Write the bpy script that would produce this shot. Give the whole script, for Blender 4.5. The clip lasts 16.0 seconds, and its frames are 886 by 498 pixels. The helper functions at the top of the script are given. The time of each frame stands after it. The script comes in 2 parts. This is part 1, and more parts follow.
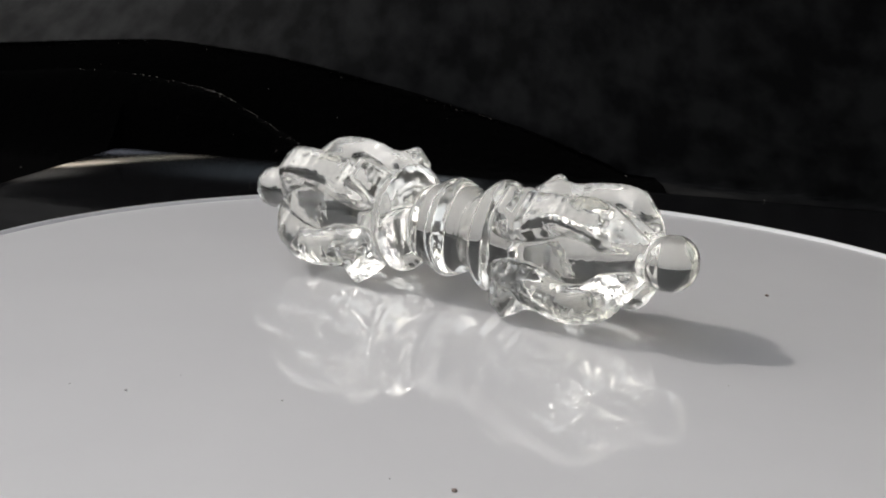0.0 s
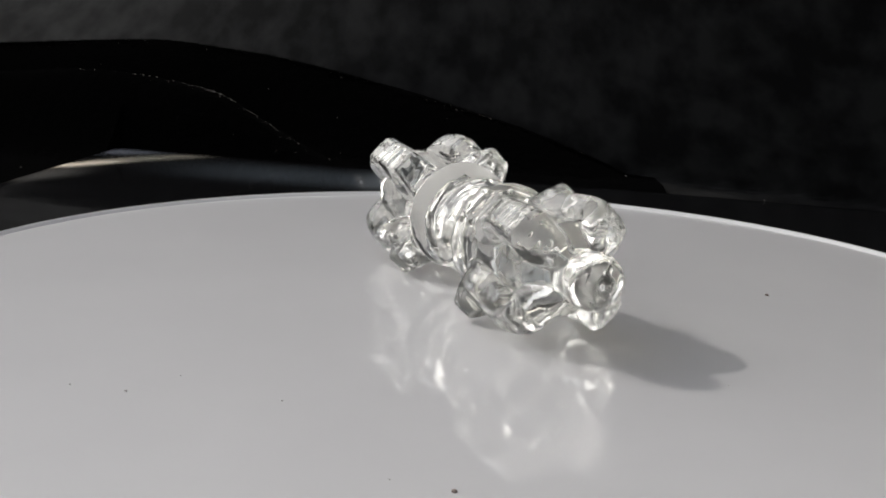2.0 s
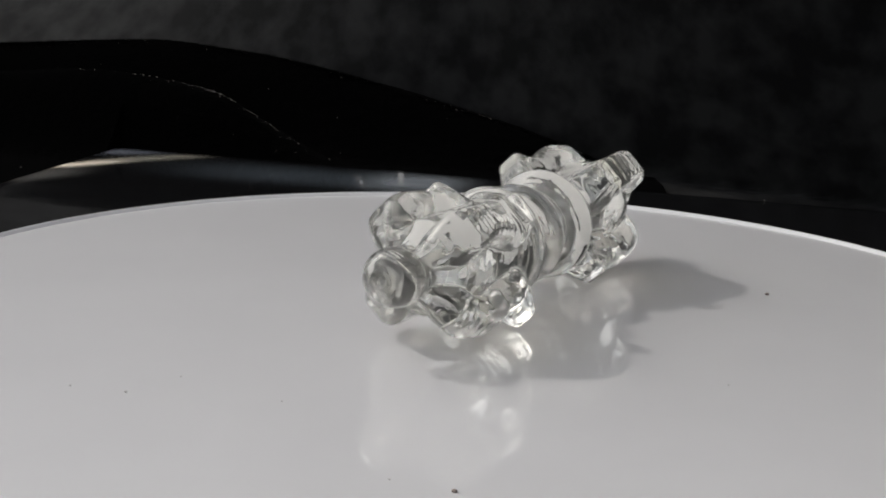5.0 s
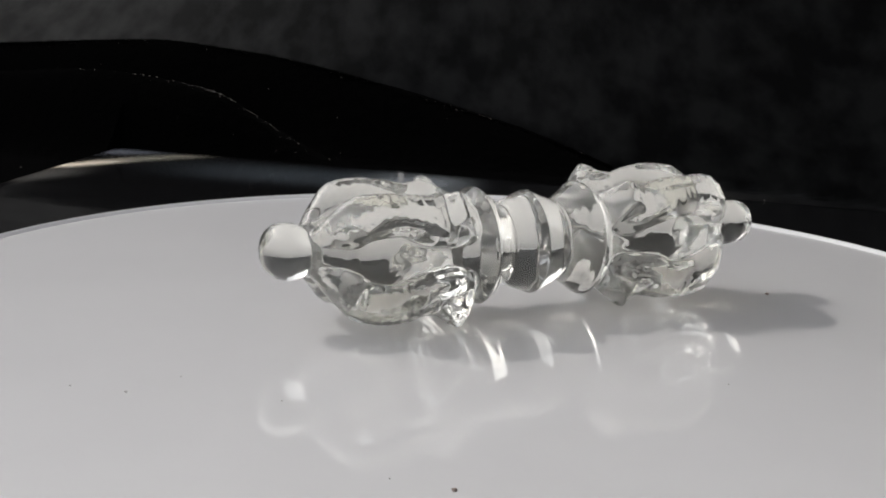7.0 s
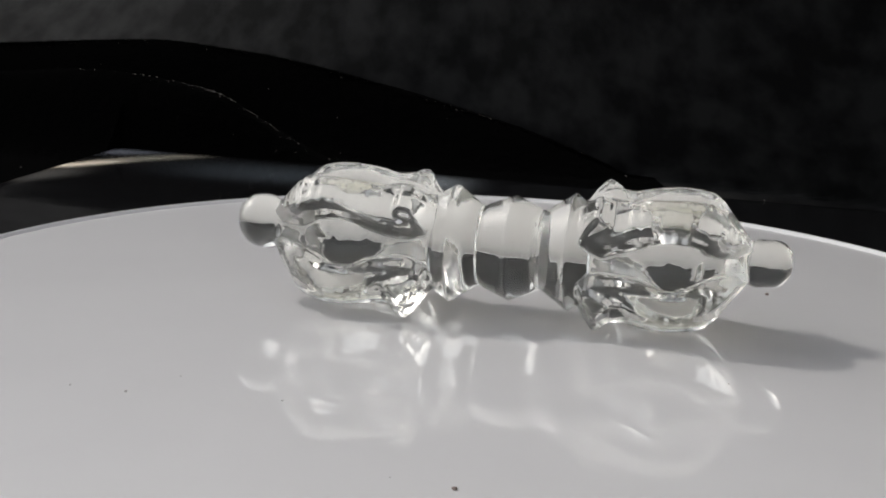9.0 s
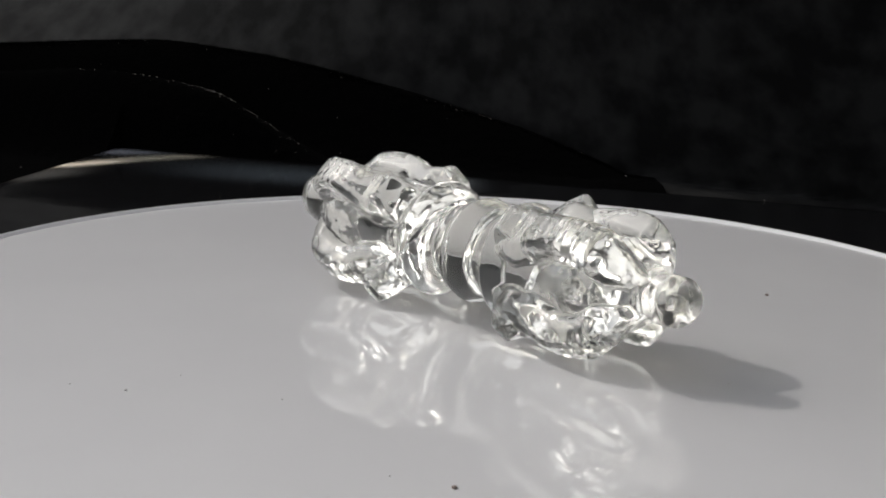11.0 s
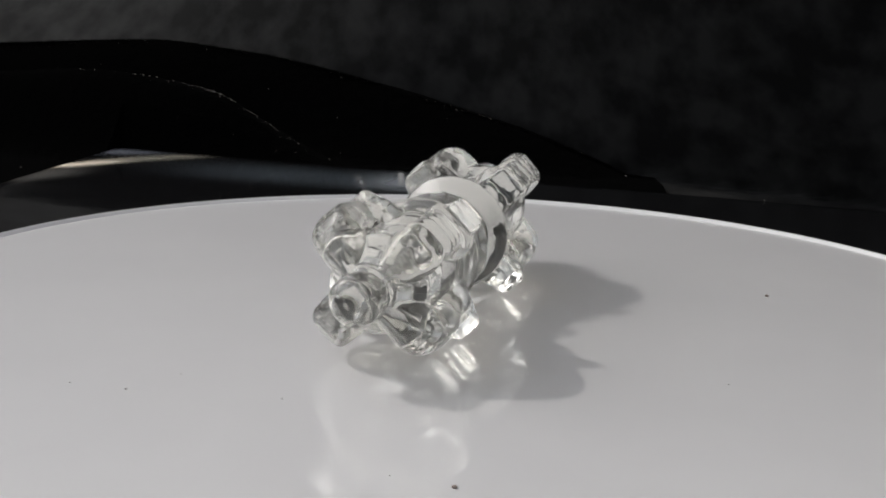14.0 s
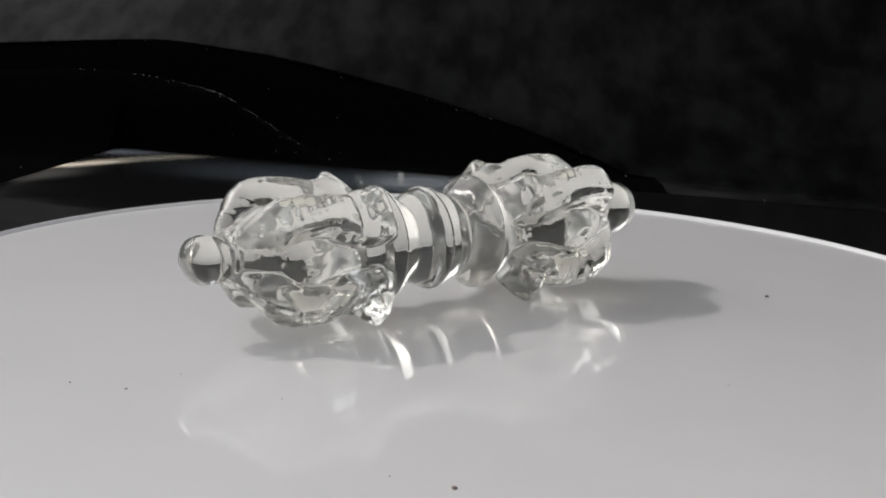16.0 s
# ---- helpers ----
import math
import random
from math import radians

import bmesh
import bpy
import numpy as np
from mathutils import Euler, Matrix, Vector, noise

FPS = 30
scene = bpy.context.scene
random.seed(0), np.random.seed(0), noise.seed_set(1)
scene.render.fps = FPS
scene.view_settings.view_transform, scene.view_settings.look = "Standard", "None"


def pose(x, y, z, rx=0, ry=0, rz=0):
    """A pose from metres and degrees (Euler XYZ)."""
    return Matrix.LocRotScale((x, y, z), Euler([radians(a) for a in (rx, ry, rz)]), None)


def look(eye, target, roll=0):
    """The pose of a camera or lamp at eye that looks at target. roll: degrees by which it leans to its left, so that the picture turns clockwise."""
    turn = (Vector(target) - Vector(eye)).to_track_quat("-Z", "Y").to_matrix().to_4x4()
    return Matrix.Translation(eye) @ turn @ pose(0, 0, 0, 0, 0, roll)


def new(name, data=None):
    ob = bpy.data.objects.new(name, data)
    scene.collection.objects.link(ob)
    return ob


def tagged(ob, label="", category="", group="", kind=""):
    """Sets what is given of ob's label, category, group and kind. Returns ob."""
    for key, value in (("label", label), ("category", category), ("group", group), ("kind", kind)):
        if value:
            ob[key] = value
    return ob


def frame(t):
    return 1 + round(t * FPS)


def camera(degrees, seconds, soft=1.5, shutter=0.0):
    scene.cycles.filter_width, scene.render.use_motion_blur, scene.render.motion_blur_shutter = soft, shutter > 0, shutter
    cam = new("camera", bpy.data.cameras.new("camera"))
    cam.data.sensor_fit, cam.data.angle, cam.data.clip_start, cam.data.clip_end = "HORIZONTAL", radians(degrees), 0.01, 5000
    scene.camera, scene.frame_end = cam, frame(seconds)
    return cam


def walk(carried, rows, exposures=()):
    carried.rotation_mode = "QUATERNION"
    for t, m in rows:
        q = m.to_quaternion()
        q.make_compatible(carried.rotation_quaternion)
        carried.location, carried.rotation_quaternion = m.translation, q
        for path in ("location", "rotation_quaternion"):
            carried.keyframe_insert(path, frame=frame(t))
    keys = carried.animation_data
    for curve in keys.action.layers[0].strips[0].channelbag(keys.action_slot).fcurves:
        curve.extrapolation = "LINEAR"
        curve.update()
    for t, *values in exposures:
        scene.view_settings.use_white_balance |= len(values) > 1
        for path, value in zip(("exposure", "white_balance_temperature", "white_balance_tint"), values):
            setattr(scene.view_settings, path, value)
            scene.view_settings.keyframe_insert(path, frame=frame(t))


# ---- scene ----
cam = camera(30.69, 16.0, soft=1.9)
EYE = (0.0, -0.2881, 0.07826)
VIEW = look(EYE, (-0.01893, 0.68504, -0.15113), 2.279)
walk(cam, [(0.0, VIEW), (16.0, VIEW)], exposures=[(0.0, 0.23), (1.0, 0.11), (2.0, 0.14), (3.5, 0.11), (5.0, 0.2), (6.5, 0.29), (8.0, 0.27), (9.0, 0.21), (11.5, 0.09), (13.0, 0.11), (14.0, 0.25), (16.0, 0.29)])

# ---- daylight: a clear sun from behind on one side, pale sky ----
SUN_AZ, SUN_EL = radians(156), radians(43)
TO_SUN = Vector((math.cos(SUN_AZ) * math.cos(SUN_EL), math.sin(SUN_AZ) * math.cos(SUN_EL), math.sin(SUN_EL)))
sun_data = bpy.data.lights.new("sun", "SUN")
sun_data.energy, sun_data.angle, sun_data.color = 0.92, radians(1.0), (1.0, 0.955, 0.90)
sun = new("sun", sun_data)
sun.matrix_world = look(TO_SUN * 3, (0, 0, 0))

world = bpy.data.worlds.new("sky")
scene.world = world
world.use_nodes = True
wt = world.node_tree
sky = wt.nodes.new("ShaderNodeTexSky")
sky.sky_type, sky.sun_disc = "NISHITA", False
sky.sun_elevation, sky.sun_rotation = SUN_EL, radians(90) - SUN_AZ
sky.dust_density = 3.0
pale = wt.nodes.new("ShaderNodeHueSaturation")
pale.inputs["Saturation"].default_value = 0.25
wt.links.new(sky.outputs[0], pale.inputs["Color"])
wt.links.new(pale.outputs[0], wt.nodes["Background"].inputs["Color"])
wt.nodes["Background"].inputs["Strength"].default_value = 0.15


# ---- materials ----
def material(name, color, rough=0.5, **inputs):
    m = bpy.data.materials.new(name)
    m.use_nodes = True
    b = m.node_tree.nodes["Principled BSDF"]
    b.inputs["Base Color"].default_value = (*color, 1)
    b.inputs["Roughness"].default_value = rough
    for key, value in inputs.items():
        b.inputs[key.replace("_", " ")].default_value = value
    return m


def noise_node(m, scale, detail=4.0, stretch=(1, 1, 1)):
    nt = m.node_tree
    co, mp, n = (nt.nodes.new("ShaderNode" + k) for k in ("TexCoord", "Mapping", "TexNoise"))
    mp.inputs["Scale"].default_value = stretch
    n.inputs["Scale"].default_value, n.inputs["Detail"].default_value = scale, detail
    nt.links.new(co.outputs["Object"], mp.inputs["Vector"])
    nt.links.new(mp.outputs[0], n.inputs["Vector"])
    return n


def vary(m, socket, n, low, high, start=0.35, stop=0.65):
    """Lead a noise through a ramp from low to high into a socket of the surface."""
    nt = m.node_tree
    r = nt.nodes.new("ShaderNodeMapRange")
    r.inputs["From Min"].default_value, r.inputs["From Max"].default_value = start, stop
    nt.links.new(n.outputs["Fac"], r.inputs["Value"])
    b = nt.nodes["Principled BSDF"]
    if isinstance(low, tuple):
        mix = nt.nodes.new("ShaderNodeMix")
        mix.data_type = "RGBA"
        mix.inputs["A"].default_value, mix.inputs["B"].default_value = (*low, 1), (*high, 1)
        nt.links.new(r.outputs[0], mix.inputs["Factor"])
        nt.links.new(mix.outputs["Result"], b.inputs[socket])
    else:
        r.inputs["To Min"].default_value, r.inputs["To Max"].default_value = low, high
        nt.links.new(r.outputs[0], b.inputs[socket])


def bump(m, n, strength, distance):
    nt = m.node_tree
    bp = nt.nodes.new("ShaderNodeBump")
    bp.inputs["Strength"].default_value, bp.inputs["Distance"].default_value = strength, distance
    nt.links.new(n.outputs["Fac"], bp.inputs["Height"])
    nt.links.new(bp.outputs[0], nt.nodes["Principled BSDF"].inputs["Normal"])


GLASS = material("clear_glass", (1.0, 0.994, 0.935), 0.0, Transmission_Weight=0.985, IOR=1.52)
CUT_GLASS = material("cut_glass", (1.0, 0.994, 0.935), 0.0, Transmission_Weight=0.985, IOR=1.52)
vary(CUT_GLASS, "Roughness", noise_node(CUT_GLASS, 260, 3), 0.0, 0.03, 0.55, 0.8)
bump(CUT_GLASS, noise_node(CUT_GLASS, 300, 2.5, (0.35, 1, 1)), 0.10, 0.0012)


def seedy(m, share):
    """Fine seeds and haze in cast glass scatter a little of the light that enters it."""
    nt = m.node_tree
    haze, mix = nt.nodes.new("ShaderNodeBsdfTranslucent"), nt.nodes.new("ShaderNodeMixShader")
    haze.inputs["Color"].default_value = (0.97, 0.97, 0.94, 1)
    mix.inputs[0].default_value = share
    nt.links.new(nt.nodes["Principled BSDF"].outputs[0], mix.inputs[1])
    nt.links.new(haze.outputs[0], mix.inputs[2])
    nt.links.new(mix.outputs[0], nt.nodes["Material Output"].inputs["Surface"])


seedy(GLASS, 0.015)
seedy(CUT_GLASS, 0.025)

PLATE = material("white_glossy_plastic", (0.68, 0.675, 0.68), 0.42, IOR=1.5, Specular_IOR_Level=0.45, Coat_Weight=1.0, Coat_Roughness=0.0, Coat_IOR=1.6)
vary(PLATE, "Base Color", noise_node(PLATE, 35, 5), (0.675, 0.67, 0.676), (0.695, 0.69, 0.695))

SHEET = material("black_gloss_acrylic", (0.006, 0.006, 0.0065), 0.08, IOR=1.5)
bump(SHEET, noise_node(SHEET, 16, 2, (0.5, 1.6, 1)), 0.25, 0.002)


# reflections painted on the sheet: middle, turn, half length, half width, colour
SHEET_SHEEN = [((-0.1275, 0.2280), 40, 0.0170, 0.0040, (0.72, 0.63, 0.52)), ((-0.1060, 0.2440), 32, 0.0170, 0.0045, (0.22, 0.21, 0.175)),
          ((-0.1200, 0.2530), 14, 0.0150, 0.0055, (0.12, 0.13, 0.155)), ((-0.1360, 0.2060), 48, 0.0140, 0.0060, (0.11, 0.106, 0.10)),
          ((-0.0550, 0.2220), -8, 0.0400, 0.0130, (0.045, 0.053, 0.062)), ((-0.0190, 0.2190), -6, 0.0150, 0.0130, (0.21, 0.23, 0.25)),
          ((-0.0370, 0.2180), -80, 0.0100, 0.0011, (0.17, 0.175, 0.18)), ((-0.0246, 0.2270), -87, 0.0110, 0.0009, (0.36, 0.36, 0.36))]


def paint_sheen(m):
    """Pale streaks of reflected light painted along the sheet's back edge, rougher as well."""
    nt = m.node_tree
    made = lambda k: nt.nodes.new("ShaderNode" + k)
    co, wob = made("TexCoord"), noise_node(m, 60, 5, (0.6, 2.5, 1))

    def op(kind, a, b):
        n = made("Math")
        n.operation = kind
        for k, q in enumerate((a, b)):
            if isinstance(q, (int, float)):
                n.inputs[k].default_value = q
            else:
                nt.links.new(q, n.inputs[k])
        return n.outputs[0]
    colour, streak_rough = None, 0.07
    for (cx, cy), turn, long, wide, tone in SHEET_SHEEN:
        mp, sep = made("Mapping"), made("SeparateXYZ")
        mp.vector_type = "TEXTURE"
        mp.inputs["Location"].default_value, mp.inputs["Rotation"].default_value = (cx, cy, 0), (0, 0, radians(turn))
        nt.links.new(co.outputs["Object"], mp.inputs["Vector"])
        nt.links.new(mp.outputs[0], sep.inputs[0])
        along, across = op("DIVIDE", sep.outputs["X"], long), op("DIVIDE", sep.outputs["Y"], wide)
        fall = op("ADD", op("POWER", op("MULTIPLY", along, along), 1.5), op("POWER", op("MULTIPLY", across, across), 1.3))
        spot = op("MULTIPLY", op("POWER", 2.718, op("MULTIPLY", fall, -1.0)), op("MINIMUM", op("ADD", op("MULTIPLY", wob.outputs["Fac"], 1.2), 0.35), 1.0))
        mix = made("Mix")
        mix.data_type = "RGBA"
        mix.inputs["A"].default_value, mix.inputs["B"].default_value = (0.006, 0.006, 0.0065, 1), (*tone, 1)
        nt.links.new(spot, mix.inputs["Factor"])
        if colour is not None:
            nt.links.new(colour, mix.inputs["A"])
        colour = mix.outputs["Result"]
        streak_rough = op("ADD", streak_rough, op("MULTIPLY", spot, 0.35 * tone[0]))
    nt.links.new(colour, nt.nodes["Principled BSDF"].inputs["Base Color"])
    nt.links.new(streak_rough, nt.nodes["Principled BSDF"].inputs["Roughness"])


paint_sheen(SHEET)

VELVET = material("black_velvet", (0.0012, 0.0012, 0.0012), 0.95, Specular_IOR_Level=0.0, Sheen_Weight=0.004, Sheen_Roughness=0.4)
bump(VELVET, noise_node(VELVET, 900, 2), 0.6, 0.001)

CLOTH = material("black_cloth", (0.02, 0.02, 0.02), 0.9, Specular_IOR_Level=0.15)
vary(CLOTH, "Base Color", noise_node(CLOTH, 75, 10), (0.0042, 0.0042, 0.0043), (0.0188, 0.0188, 0.0186), 0.38, 0.64)
bump(CLOTH, noise_node(CLOTH, 1600, 3), 0.15, 0.0006)

LINT = material("pale_lint", (0.24, 0.22, 0.20), 0.8)
DUST = material("brown_dust", (0.25, 0.20, 0.175), 0.9)
PALE_DUST = material("pale_dust", (0.44, 0.42, 0.41), 0.9)
BASE = material("grey_plastic", (0.1, 0.1, 0.1), 0.5)


# ---- mesh helpers ----
def mesh_of(name, verts, faces, smooth=True):
    me = bpy.data.meshes.new(name)
    me.from_pydata(verts, [], faces)
    me.polygons.foreach_set("use_smooth", [smooth] * len(me.polygons))
    me.update()
    return me


def thing(name, me, mat, label, category, group="", kind=""):
    ob = new(name, me)
    if me is not None:
        me.materials.append(mat)
    return tagged(ob, label, category, group, kind)


def piece(name, me, mat, parent, label=""):
    ob = new(name, me)
    if mat is not None and not me.materials:
        me.materials.append(mat)
    ob.parent = parent
    return tagged(ob, label)


def lathe(name, profile, n=256):
    """A body turned round z from (radius, height) pairs."""
    verts, faces = [], []
    for r, z in profile:
        for k in range(n):
            a = 2 * math.pi * k / n
            verts.append((r * math.cos(a), r * math.sin(a), z))
    for i in range(len(profile) - 1):
        for k in range(n):
            j = (k + 1) % n
            faces.append((i * n + k, i * n + j, (i + 1) * n + j, (i + 1) * n + k))
    return mesh_of(name, verts, faces)


def grid(name, nu, nv, at):
    """A sheet of nu x nv quads, at(u, v) with both from 0 to 1."""
    verts = [at(i / nu, j / nv) for j in range(nv + 1) for i in range(nu + 1)]
    w = nu + 1
    faces = [(j * w + i, j * w + i + 1, (j + 1) * w + i + 1, (j + 1) * w + i) for j in range(nv) for i in range(nu)]
    return mesh_of(name, verts, faces)


def curve_at(pairs, x):
    return float(np.interp(x, [q[0] for q in pairs], [q[1] for q in pairs]))


def soft_curve(pairs, x, w=0.012):
    """The same, rounded off over a width w."""
    return sum(curve_at(pairs, x + k * w / 3) * c for k, c in zip((-3, -2, -1, 0, 1, 2, 3), (.05, .1, .2, .3, .2, .1, .05)))


# ---- the setting: table, backdrop, draped velvet, acrylic sheet ----
SHEET_Z = -0.020
TABLE_Z = -0.0245


def edge_y(x):
    """The far edge of the acrylic sheet."""
    return 0.2593 - 0.2137 * (x + 0.1240)


def bow_y(x):
    """The line along which the cloth begins to rise."""
    x = min(max(x, -0.6), 0.6)
    return edge_y(x) + 0.064 - 0.038 * min(max(x / 0.15, 0.0), 1.0) + 0.5 * min(x + 0.08, 0.0) ** 2


def build_setting():
    def sweep(u, v):
        """The cloth runs flat under everything, then rises behind the velvet in a slack curve, bowed towards the camera."""
        x = -2.4 + 4.8 * u
        s = -2.6 + 3.9 * v
        k = min(max((x + 0.24) / 0.36, 0.0), 1.0)
        k = k * k * (3 - 2 * k)
        bow = bow_y(x)
        lean = radians(35 + 80 * k)
        rise = max(s - bow, 0.0)
        y = s if s < bow else bow + rise * math.cos(lean)
        z = TABLE_Z + (math.sin(lean) * rise * rise / (rise + 0.006) if rise else 0.0) + 0.5 * max(rise - 0.14, 0.0) ** 2
        z += (0.0025 * noise.noise((x * 8, s * 8, 0)) + 0.0012 * noise.noise((x * 25, s * 25, 5))) * min(rise / 0.03, 1)
        return (x, y, z)
    us = np.concatenate([np.linspace(0, 0.38, 12)[:-1], np.linspace(0.38, 0.62, 150)[:-1], np.linspace(0.62, 1, 12)])
    vs = np.concatenate([np.linspace(0, 0.69, 10)[:-1], np.linspace(0.69, 0.80, 130)[:-1], np.linspace(0.80, 1, 40)])
    cloth = grid("ground", len(us) - 1, len(vs) - 1, lambda u, v: sweep(float(np.interp(u, np.linspace(0, 1, len(us)), us)), float(np.interp(v, np.linspace(0, 1, len(vs)), vs))))
    thing("ground", cloth, CLOTH, "plain black cloth spread flat and swept up behind as a backdrop", "backdrop", kind="structure")

    # unseen black cloth, added to darken the plate's side away from the sun
    hang = lambda u, v: (0.146 + 0.006 * math.sin(u * 21), -0.26 + 0.37 * u, SHEET_Z + 0.0005 + 0.32 * v)
    side = thing("shade_cloth_east", grid("shade_cloth_east", 60, 12, hang), CLOTH, "unseen black cloth hung upright to shade the plate", "curtain", kind="structure")
    side.modifiers.new("thickness", "SOLIDIFY").thickness = 0.003

    # acrylic sheet: its back corner lies behind the plate
    corner, across, down = Vector((-0.1240, 0.2593)), Vector((0.9779, -0.2090)), Vector((-0.2815, -0.9596))
    bm = bmesh.new()
    nx, ny, size = 24, 24, 0.56

    def put(u, v):
        q = corner + across * (u ** 1.6 * size) + down * (v ** 1.6 * size)
        return bm.verts.new((q.x, q.y, SHEET_Z))
    rows = [[put(i / nx, j / ny) for i in range(nx + 1)] for j in range(ny + 1)]
    for quad in [(rows[j][i], rows[j + 1][i], rows[j + 1][i + 1], rows[j][i + 1]) for j in range(ny) for i in range(nx)]:
        bm.faces.new(quad)
    border = [e for e in bm.edges if e.is_boundary]
    made = bmesh.ops.extrude_edge_only(bm, edges=border)["geom"]
    for v in made:
        if isinstance(v, bmesh.types.BMVert):
            v.co.z = TABLE_Z + 0.0004
    me = bpy.data.meshes.new("acrylic_sheet")
    bm.to_mesh(me)
    bm.free()
    me.polygons.foreach_set("use_smooth", [i < nx * ny for i in range(len(me.polygons))])
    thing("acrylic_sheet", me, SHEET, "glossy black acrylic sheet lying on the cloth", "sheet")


# ridges of the two folds of the velvet: (x, height); they lie so far behind the sheet's edge
FAR_OFF, NEAR_OFF = 0.045, 0.018
FAR_RIDGE = [(-0.2285, 0.0019), (-0.1816, 0.0075), (-0.1477, 0.0105), (-0.1191, 0.0127), (-0.0932, 0.0111), (-0.0720, 0.0090), (-0.0510, 0.0053), (-0.0200, -0.0016), (0.0043, -0.0073), (0.0204, -0.0121), (0.0404, -0.0185), (0.0523, -0.0235), (0.0564, -0.0276)]
NEAR_RIDGE = [(-0.2180, -0.0049), (-0.1601, 0.0028), (-0.1302, 0.0044), (-0.1092, 0.0022), (-0.0907, -0.0006), (-0.0804, -0.0068), (-0.0640, -0.0159), (-0.0548, -0.0215)]


def velvet_height(x, y):
    far = soft_curve(FAR_RIDGE, x) - TABLE_Z
    near = soft_curve(NEAR_RIDGE, x) - TABLE_Z
    df = (y - edge_y(x) - FAR_OFF) / (0.019 if y < edge_y(x) + FAR_OFF else 0.05)
    dn = (y - edge_y(x) - NEAR_OFF) / (0.016 if y < edge_y(x) + NEAR_OFF else 0.02)
    return TABLE_Z + max(far * math.exp(-df * df), near * math.exp(-dn * dn), 0.0)


def build_velvet():
    def at(u, v):
        x = -0.55 + 0.612 * u
        edge = edge_y(x) if x > -0.1240 else 0.2593 + 3.409 * (x + 0.1240)
        y0 = max(edge, 0.02) + 0.001
        y1 = max(edge_y(x) + FAR_OFF + 0.012, y0 + 0.01)
        y = y0 + (y1 - y0) * v ** 1.4
        z = TABLE_Z + (velvet_height(x, y) - TABLE_Z) * min((y - y0) / 0.007, 1.0) ** 0.6
        z += 0.0008 * noise.noise((x * 40, y * 40, 3)) + 0.0005 * noise.noise((x * 400, y * 400, 7))
        return (x, y, max(z, TABLE_Z + 0.0008))
    cloth = thing("velvet_cloth", grid("velvet_cloth", 520, 110, at), VELVET, "black velvet cloth lying in two soft folds behind the sheet", "cloth")
    mod = cloth.modifiers.new("thickness", "SOLIDIFY")
    mod.thickness, mod.offset = 0.0012, -1


def build_lint():
    """Pale specks of lint caught on the velvet's ridges, and the short pile that frays its outline."""
    rng = random.Random(4)
    verts, faces = [], []
    grains = [(-0.0905, 0.018, 0.0003), (-0.114, 0.018, 0.00026), (-0.0796, 0.018, 0.00024), (-0.05, 0.030, 0.00022), (0.0518, 0.044, 0.0003), (-0.0062, 0.044, 0.00024), (0.0039, 0.044, 0.00024)]
    loose = [(0.0911, 0.2144, SHEET_Z + 0.0002, 0.0003), (-0.1500, 0.2310, TABLE_Z + 0.0016, 0.0002)]
    for k in range(420 + len(loose)):
        far = rng.random() < 0.45
        ridge, off = (FAR_RIDGE, FAR_OFF) if far else (NEAR_RIDGE, NEAR_OFF)
        x = rng.uniform(-0.17, 0.045) if far else rng.uniform(-0.17, -0.046) if rng.random() < 0.35 else rng.uniform(-0.105, -0.047)
        y = edge_y(x) + off + (rng.gauss(0, 0.0016) if rng.random() < 0.93 else rng.uniform(-0.012, 0.004))
        r = rng.choice((0.00005, 0.00006, 0.00007, 0.00008, 0.0001, 0.00013, 0.00018))
        if k < len(grains):
            x, y, r = grains[k][0], edge_y(grains[k][0]) + grains[k][1], grains[k][2]
        z = velvet_height(x, y) + r
        if k >= 420:
            x, y, z, r = loose[k - 420]
        n = len(verts)
        for d in ((1, 0, 0), (0, 1, 0), (-1, 0, 0), (0, -1, 0), (0, 0, 1), (0, 0, -1)):
            verts.append((x + d[0] * r * rng.uniform(.7, 1.8), y + d[1] * r, z + d[2] * r * rng.uniform(.7, 1.3)))
        faces += [(n + i, n + (i + 1) % 4, n + 4) for i in range(4)] + [(n + (i + 1) % 4, n + i, n + 5) for i in range(4)]
    thing("lint", mesh_of("lint", verts, faces, False), LINT, "pale specks of lint caught on the black velvet", "lint", kind="stuff")
    verts, faces = [], []
    for k in range(16000):
        x = rng.uniform(-0.19, 0.057)
        y = edge_y(x) + FAR_OFF + rng.gauss(-0.001, 0.002)
        z = velvet_height(x, y) - 0.0002
        a, h, w = rng.gauss(0, 0.5), rng.uniform(0.0005, 0.0016), 0.00006
        n = len(verts)
        verts += [(x - w, y, z), (x + w, y, z), (x + h * math.sin(a), y - h * 0.2, z + h * math.cos(a))]
        faces.append((n, n + 1, n + 2))
    thing("velvet_pile", mesh_of("velvet_pile", verts, faces, False), VELVET, "short black pile along the velvet fold", "pile", kind="stuff")


# ---- the plate of the turntable ----
PLATE_R = 0.1104
PLATE_AT = Vector((0.0003, -0.0102, 0.0))
TILT = Vector((-0.0036, -0.0003, 1.0)).normalized()


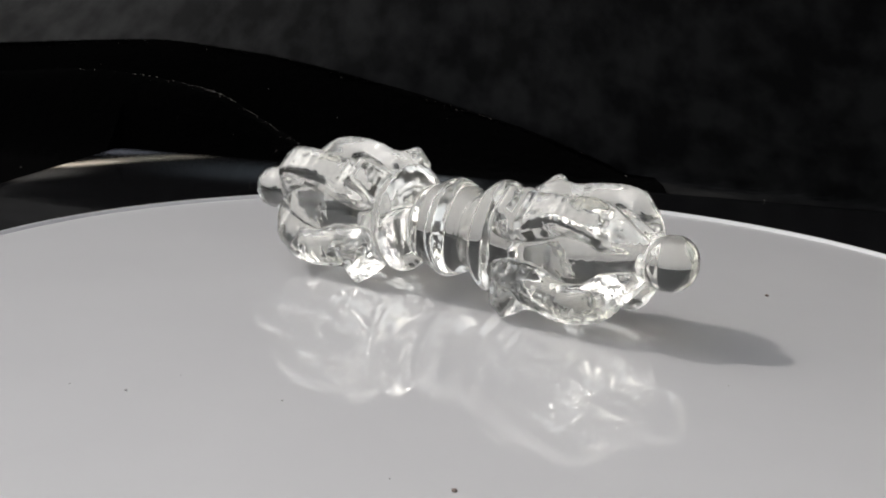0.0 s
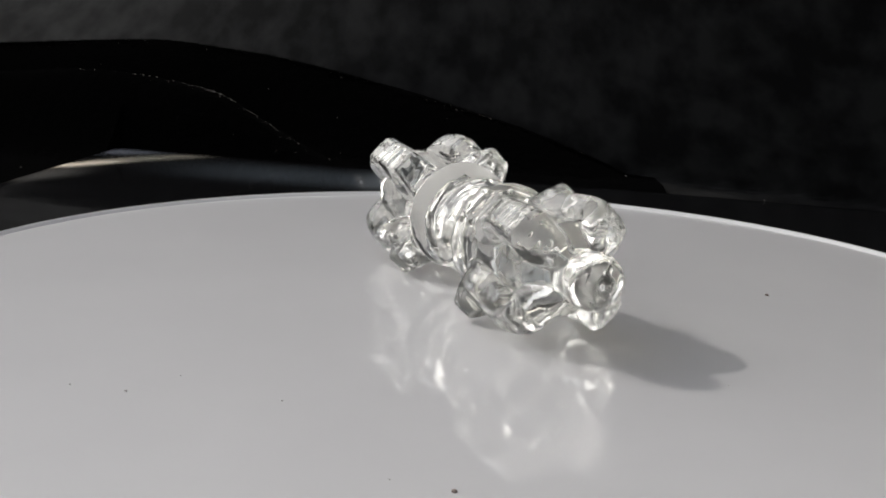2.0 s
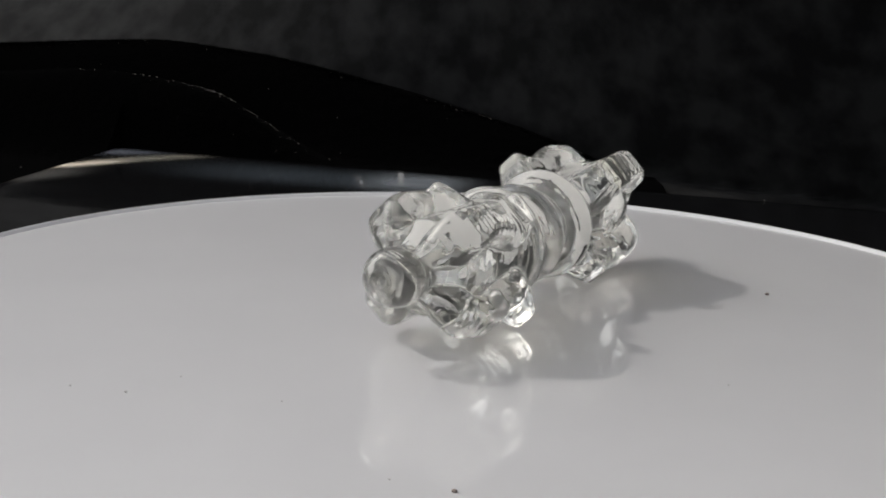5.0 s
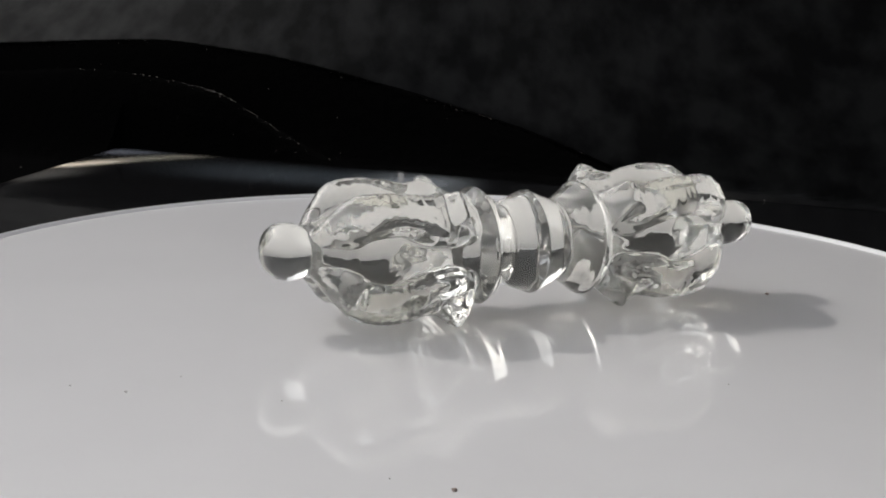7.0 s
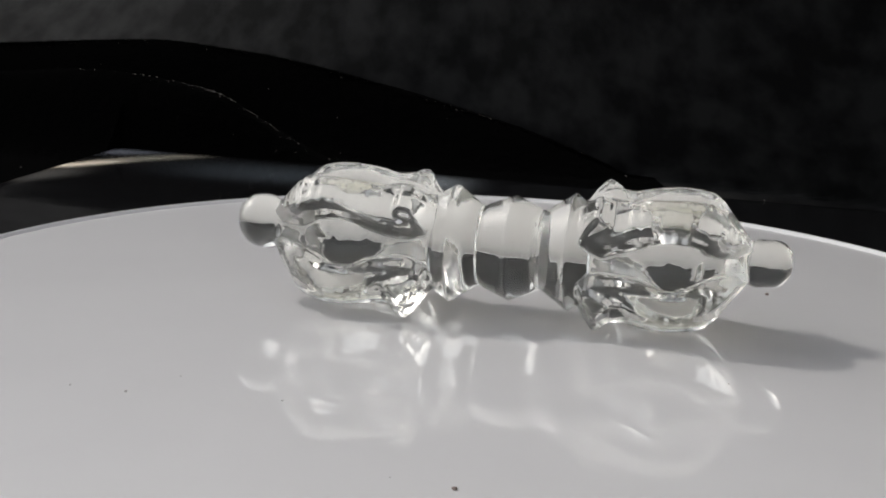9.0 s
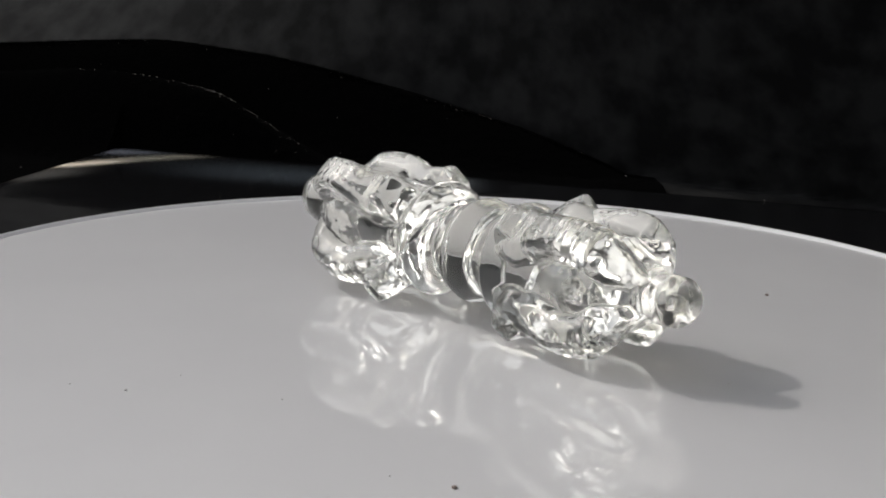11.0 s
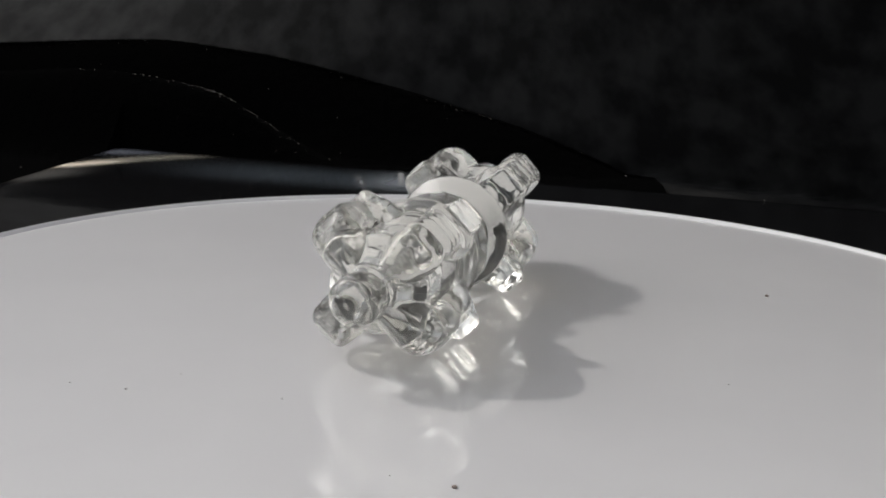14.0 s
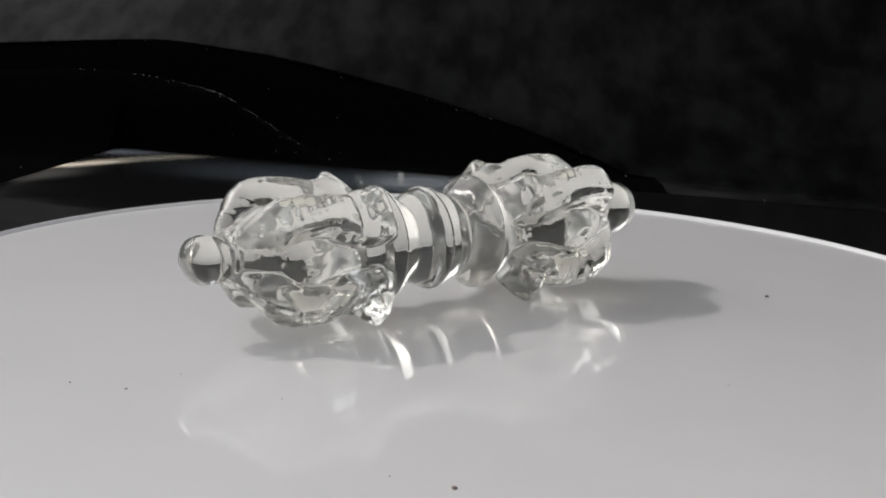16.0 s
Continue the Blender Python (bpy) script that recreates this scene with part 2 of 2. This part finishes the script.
def build_plate():
    plate = tagged(new("turntable_plate"), "round white glossy turntable plate with a low raised lip", "turntable")
    r = PLATE_R
    piece("disc", lathe("disc", [(0.0001, 0.0), (0.03, 0.0), (0.06, 0.0), (0.09, 0.0), (r - 0.0014, 0.0)]), PLATE, plate)
    piece("lip", lathe("lip", [(r - 0.0014, 0.0), (r - 0.00115, 0.0001), (r - 0.0009, 0.00025), (r - 0.0006, 0.0005), (r - 0.0003, 0.00065), (r - 0.0001, 0.0007), (r, 0.0006),
                               (r + 0.0002, -0.001), (r, -0.005), (r - 0.002, -0.006), (0.0001, -0.006)]), PLATE, plate, "raised white lip")
    thing("pedestal", lathe("pedestal", [(0.0001, -0.0075), (0.055, -0.0075), (0.06, -0.009), (0.062, SHEET_Z), (0.0001, SHEET_Z)], 96), BASE,
                 "low grey base under the turntable plate", "pedestal").location = PLATE_AT
    return plate


def spin(t):
    """The turn of the plate's load at t seconds, in degrees: an even turn that comes up to speed at first."""
    k = (t - 8.0) / 8.0
    return -18.80 * (t - 8.0) - 7.363 * k ** 2 + 13.370 * k ** 3 + 0.183 * k ** 4 - 5.806 * k ** 5


# ---- the glass vajra: one cast body, worked out as a distance field and skinned ----
def smin(a, b, k):
    h = np.clip(0.5 + 0.5 * (b - a) / k, 0, 1)
    return b + (a - b) * h - k * h * (1 - h)


def poly_dist(x, u, line):
    """Distance in the plane to a line of points (x, u, half thickness), less the thickness there."""
    best = np.full(x.shape, 1e3, np.float32)
    for (x0, u0, t0), (x1, u1, t1) in zip(line, line[1:]):
        dx, du = x1 - x0, u1 - u0
        k = np.clip(((x - x0) * dx + (u - u0) * du) / (dx * dx + du * du), 0, 1)
        best = np.minimum(best, np.hypot(x - x0 - k * dx, u - u0 - k * du) - (t0 + (t1 - t0) * k))
    return best


def rounded(a, b, r):
    """Two distances met at a rounded edge of radius r."""
    a, b = a + r, b + r
    return np.minimum(np.maximum(a, b), 0) + np.hypot(np.maximum(a, 0), np.maximum(b, 0)) - r


def smooth_line(pts, n=4):
    out = []
    for i in range(len(pts) - 1):
        p0, p1, p2, p3 = (np.array(pts[min(max(j, 0), len(pts) - 1)], float) for j in (i - 1, i, i + 1, i + 2))
        for k in range(n):
            t = k / n
            out.append(tuple(0.5 * (2 * p1 + (p2 - p0) * t + (2 * p0 - 5 * p1 + 4 * p2 - p3) * t * t + (3 * p1 - p0 - 3 * p2 + p3) * t ** 3)))
    return out + [tuple(pts[-1])]


# millimetres; x runs along the body from knob to knob
GRIP = [(-16.5, 6.5), (-15.0, 8.2), (-13.0, 8.6), (-9.8, 10.7), (-6.0, 7.9), (-4.6, 7.0), (-3.8, 7.6), (0.9, 9.5), (5.6, 7.5), (6.4, 7.0), (7.2, 7.6), (11.6, 10.6), (14.8, 8.4), (16.5, 6.8)]
# per prong: the angle round the body, the peak of its bow, the reach of its spur (first end, second end)
PRONGS = [(45, 13.9, 13.9, 13.8, 14.8), (135, 13.9, 13.9, 14.5, 14.8), (-45, 14.2, 15.5, 14.0, 15.4), (-135, 14.2, 15.4, 14.0, 14.3)]
STEP = 0.30


def field(x, y, z):
    """Distance to the glass surface, in millimetres."""
    z = z + 1.25 * (1 - (x / 45) ** 2)  # the body sags a little below the line of its knobs
    rho = np.hypot(y, z)
    # grip: three keeled beads
    xs, rs = np.array([g[0] for g in GRIP]), np.array([g[1] for g in GRIP])
    r_at = np.interp(x, xs, rs)
    d = np.maximum((rho - r_at) * 0.8, np.abs(x) - 16.5).astype(np.float32)
    # the thick core from which the arms stand out
    core = np.minimum(8.2, np.maximum(30.0 - 0.62 * np.abs(x), 4.6))
    d = smin(d, np.maximum((rho - core) * 0.8, np.abs(np.abs(x) - 28.5) - 13.5), 0.6)
    for end, knob, low_by in ((-1, 5.0, 0.0), (1, 4.2, 0.4)):
        xe = x * end
        # knob: a short rounded stud
        kd = rounded(np.hypot(y, z + low_by) - knob, np.abs(xe - 45.4) - 4.6, 0.84 * knob) + (0.06 * np.sin(x * 1.7 + y * 0.9) * np.sin(z * 1.1 + y * 0.6) if end > 0 else 0)
        d = smin(d, kd, 0.9)
        d = smin(d, np.maximum(rho - 3.9, np.abs(xe - 41.6) - 1.0), 0.5)
        half = np.where(xe > 10)
        hx, hy, hz = xe[half], y[half], z[half]
        hd = d[half]
        for ang, peak_a, spur_a, peak_b, spur_b in PRONGS:
            peak, reach = (peak_a, spur_a) if end < 0 else (peak_b, spur_b)
            c, s = math.cos(radians(ang)), math.sin(radians(ang))
            u, v = hy * c + hz * s, -hy * s + hz * c
            line = smooth_line([(13.6, 6.6, 2.6), (17.5, 9.2, 2.9), (22.0, peak - 4.6, 2.9), (26.5, peak - 3.2, 2.9), (30.5, peak - 2.9, 2.9),
                                (34.8, peak - 4.0, 2.8), (38.4, peak - 7.8, 2.5), (41.4, 3.1, 1.8)])
            # the arm narrows towards its rounded, faintly scalloped crest
            width = 3.9 + np.where(hx < 28, 0.014, 0.006) * np.minimum((hx - 28) ** 2, 80) - 0.42 * np.maximum(hx - 35.5, 0) - 0.3 * np.maximum(18 - hx, 0) - 0.09 * np.maximum(u - 8, 0)
            wave = 0.11 * np.cos((hx - 28) * 2 * math.pi / 4.2) if end > 0 else 0.10 * np.cos((hx - 29) * 2 * math.pi / 3.8)
            pd = rounded(poly_dist(hx, u, line) + np.where(u > 8, np.abs(wave) * 1.2, 0), (np.abs(v) - width) * 0.98, 2.0)
            # its spur: a blunt hump, sharper where it reaches further
            tip = 1.7 if reach < 14 else 1.1
            horn = smooth_line([(16.4, 7.5, 3.4), (17.3, reach - 4.4, 3.1), (17.0, reach - tip, tip)], 3)
            sd = rounded(poly_dist(hx, u, horn), (np.abs(v) - (4.0 - 0.20 * np.maximum(u - 8.5, 0))) * 0.96, 1.0)
            hd = smin(hd, smin(pd, sd, 0.4), 0.25)
        d[half] = hd
    # unevenness of cast and hand-cut glass, stronger in the cages than on the grip
    cage = np.clip((np.abs(x) - 14) / 4, 0.25, 1) * np.clip((44 - np.abs(x)) / 3, 0.2, 1)
    low = np.sin(x * 0.6 + 1.3 * np.sin(y * 0.4)) * np.sin(z * 0.8 + 0.4 + 0.8 * np.sin(x * 0.3)) * np.sin(y * 0.9 + 2)
    fine = np.sin(x * 2.1 + y * 1.4 + np.sin(z * 1.3)) * np.sin(z * 1.9 - x * 0.8 + 1.2 * np.sin(y)) * np.sin(y * 2.0 + 0.5 * x)
    d += (cage * (0.12 * low + 0.034 * fine)).astype(np.float32)
    return d


def skin():
    """Surface nets over the field: points in metres, quads, and normals."""
    ax = np.arange(-52.5, 52.5, STEP, dtype=np.float32)
    ay = np.arange(-21, 21, STEP, dtype=np.float32)
    x, y, z = np.meshgrid(ax, ay, ay, indexing="ij")
    f = field(x, y, z)
    inside = f < 0
    nx, ny, nz = (n - 1 for n in f.shape)
    total, count = np.zeros((nx, ny, nz, 3), np.float32), np.zeros((nx, ny, nz), np.int16)
    corners = [(i, j, k) for i in (0, 1) for j in (0, 1) for k in (0, 1)]
    cut = lambda q: (slice(q[0], q[0] + nx), slice(q[1], q[1] + ny), slice(q[2], q[2] + nz))
    for a in corners:
        for axis in range(3):
            if a[axis]:
                continue
            b = tuple(q + (m == axis) for m, q in enumerate(a))
            fa, fb = f[cut(a)], f[cut(b)]
            cross = (fa < 0) != (fb < 0)
            k = np.where(cross, fa / np.where(cross, fa - fb, 1), 0)
            for m in range(3):
                total[..., m] += np.where(cross, a[m] + (k if m == axis else 0), 0)
            count += cross
    live = count > 0
    index = np.full(live.shape, -1, np.int64)
    index[live] = np.arange(live.sum())
    where = np.argwhere(live)
    pts = (where + total[live] / count[live][:, None]) * STEP + np.array([ax[0], ay[0], ay[0]])
    quads = []
    for axis in range(3):
        o1, o2 = [m for m in range(3) if m != axis]
        lo = [slice(1, n) for n in (nx, ny, nz)]
        lo[axis] = slice(0, (nx, ny, nz)[axis])
        hi = list(lo)
        hi[axis] = slice(1, (nx, ny, nz)[axis] + 1)
        sa, sb = inside[tuple(lo)], inside[tuple(hi)]
        for flip, hits in ((False, sa & ~sb), (True, ~sa & sb)):
            at = np.argwhere(hits)
            at[:, o1] += 1
            at[:, o2] += 1
            ring = []
            for d1, d2 in ((-1, -1), (0, -1), (0, 0), (-1, 0)):
                q = at.copy()
                q[:, o1] += d1
                q[:, o2] += d2
                ring.append(index[q[:, 0], q[:, 1], q[:, 2]])
            if flip != (axis == 1):
                ring = ring[::-1]
            quads.append(np.stack(ring, 1))
    quads = np.concatenate(quads)
    # ease the stair steps of the grid, then take the normals from the faces
    for _ in range(1):
        acc, n = np.zeros_like(pts), np.zeros(len(pts))
        for i in range(4):
            np.add.at(acc, quads[:, i], pts[quads[:, (i + 1) % 4]] + pts[quads[:, (i + 3) % 4]])
            np.add.at(n, quads[:, i], 2)
        pts = pts * 0.5 + acc / n[:, None] * 0.5
    fn = np.cross(pts[quads[:, 2]] - pts[quads[:, 0]], pts[quads[:, 3]] - pts[quads[:, 1]])
    vn = np.zeros_like(pts)
    for i in range(4):
        np.add.at(vn, quads[:, i], fn)
    vn /= np.linalg.norm(vn, axis=1)[:, None]
    return pts, quads, vn


def build_vajra():
    vajra = tagged(new("vajra"), "clear cast glass vajra lying on the white plate", "ornament")
    pts, quads, vn = skin()
    mid = pts[quads].mean(1)
    side = np.where(mid[:, 0] < 0, 0, 1)
    ax, rho = np.abs(mid[:, 0]), np.hypot(mid[:, 1], mid[:, 2])
    quarter = (np.floor(np.degrees(np.arctan2(mid[:, 2], mid[:, 1])) / 90) % 4).astype(int)
    kind = np.where(ax > 41.6, 1, np.where(ax < 14.6, 0, np.where(rho < 8.6, 2, 3)))
    bead = np.where(mid[:, 0] < -4.6, 0, np.where(mid[:, 0] < 6.4, 1, 2))
    key = np.where(kind == 0, bead, np.where(kind == 1, 10 + side, np.where(kind == 2, 20 + side, 30 + side * 4 + quarter)))
    names = {0: "bead", 1: "knob", 2: "shaft", 3: "prong"}
    for k in np.unique(key):
        sel = quads[key == k]
        used, local = np.unique(sel, return_inverse=True)
        me = mesh_of(names[k // 10], (pts[used] / 1000).tolist(), local.reshape(sel.shape).tolist())
        me.normals_split_custom_set_from_vertices(vn[used].tolist())
        piece(names[k // 10], me, CUT_GLASS if k >= 20 else GLASS, vajra)
    return vajra

# the body's place on the plate: its middle, and its long axis
MIDDLE = Vector((0.00779, -0.00378, 0.01387))
ALONG = Vector((0.98810, 0.15380, 0.00136)).normalized()
SIDE = TILT.cross(ALONG).normalized()
UP = ALONG.cross(SIDE)
LYING = Matrix((ALONG, SIDE, UP)).transposed().to_4x4()
LYING.translation = MIDDLE


def build_specks():
    """Camera sensor dust, added as specks lying on the plate."""
    for x, y, r in ((0.0569, 0.0266, 0.00042), (-0.0014, -0.0816, 0.0004), (-0.0516, -0.0479, 0.00024), (-0.0449, -0.0394, 0.00016), (-0.0279, -0.049, 0.00014),
                    (-0.01, -0.0783, 0.00014), (0.0412, -0.0315, 0.00014), (-0.0605, -0.046, 0.00016)):
        bm = bmesh.new()
        bmesh.ops.create_icosphere(bm, subdivisions=2, radius=r)
        for v in bm.verts:
            v.co *= 1 + 0.35 * noise.noise(v.co * 2500 + Vector((x, y, 0)) * 900)
            v.co.z *= 0.6
        me = bpy.data.meshes.new("sensor_dust")
        bm.to_mesh(me)
        bm.free()
        ob = piece("sensor_dust", me, DUST if r > 0.0003 else PALE_DUST, plate, "brown speck standing in for sensor dust" if r > 0.0003 else "pale speck standing in for sensor dust")
        ob.location = (x, y, r * 0.45)


build_setting()
build_velvet()
build_lint()
plate = build_plate()
plate.location = PLATE_AT
build_specks()
vajra = build_vajra()


def motions():
    times = [k * 0.5 for k in range(33)]
    turn = lambda t: Matrix.Rotation(radians(spin(t)), 4, "Z")
    walk(vajra, [(t, turn(t) @ LYING) for t in times])
    # the plate runs slightly out of true and rocks under its load
    up = Vector((0, 0, 1))
    walk(plate, [(t, Matrix.Translation(PLATE_AT) @ up.rotation_difference((turn(t) @ TILT.to_4d()).to_3d()).to_matrix().to_4x4()) for t in times])


motions()
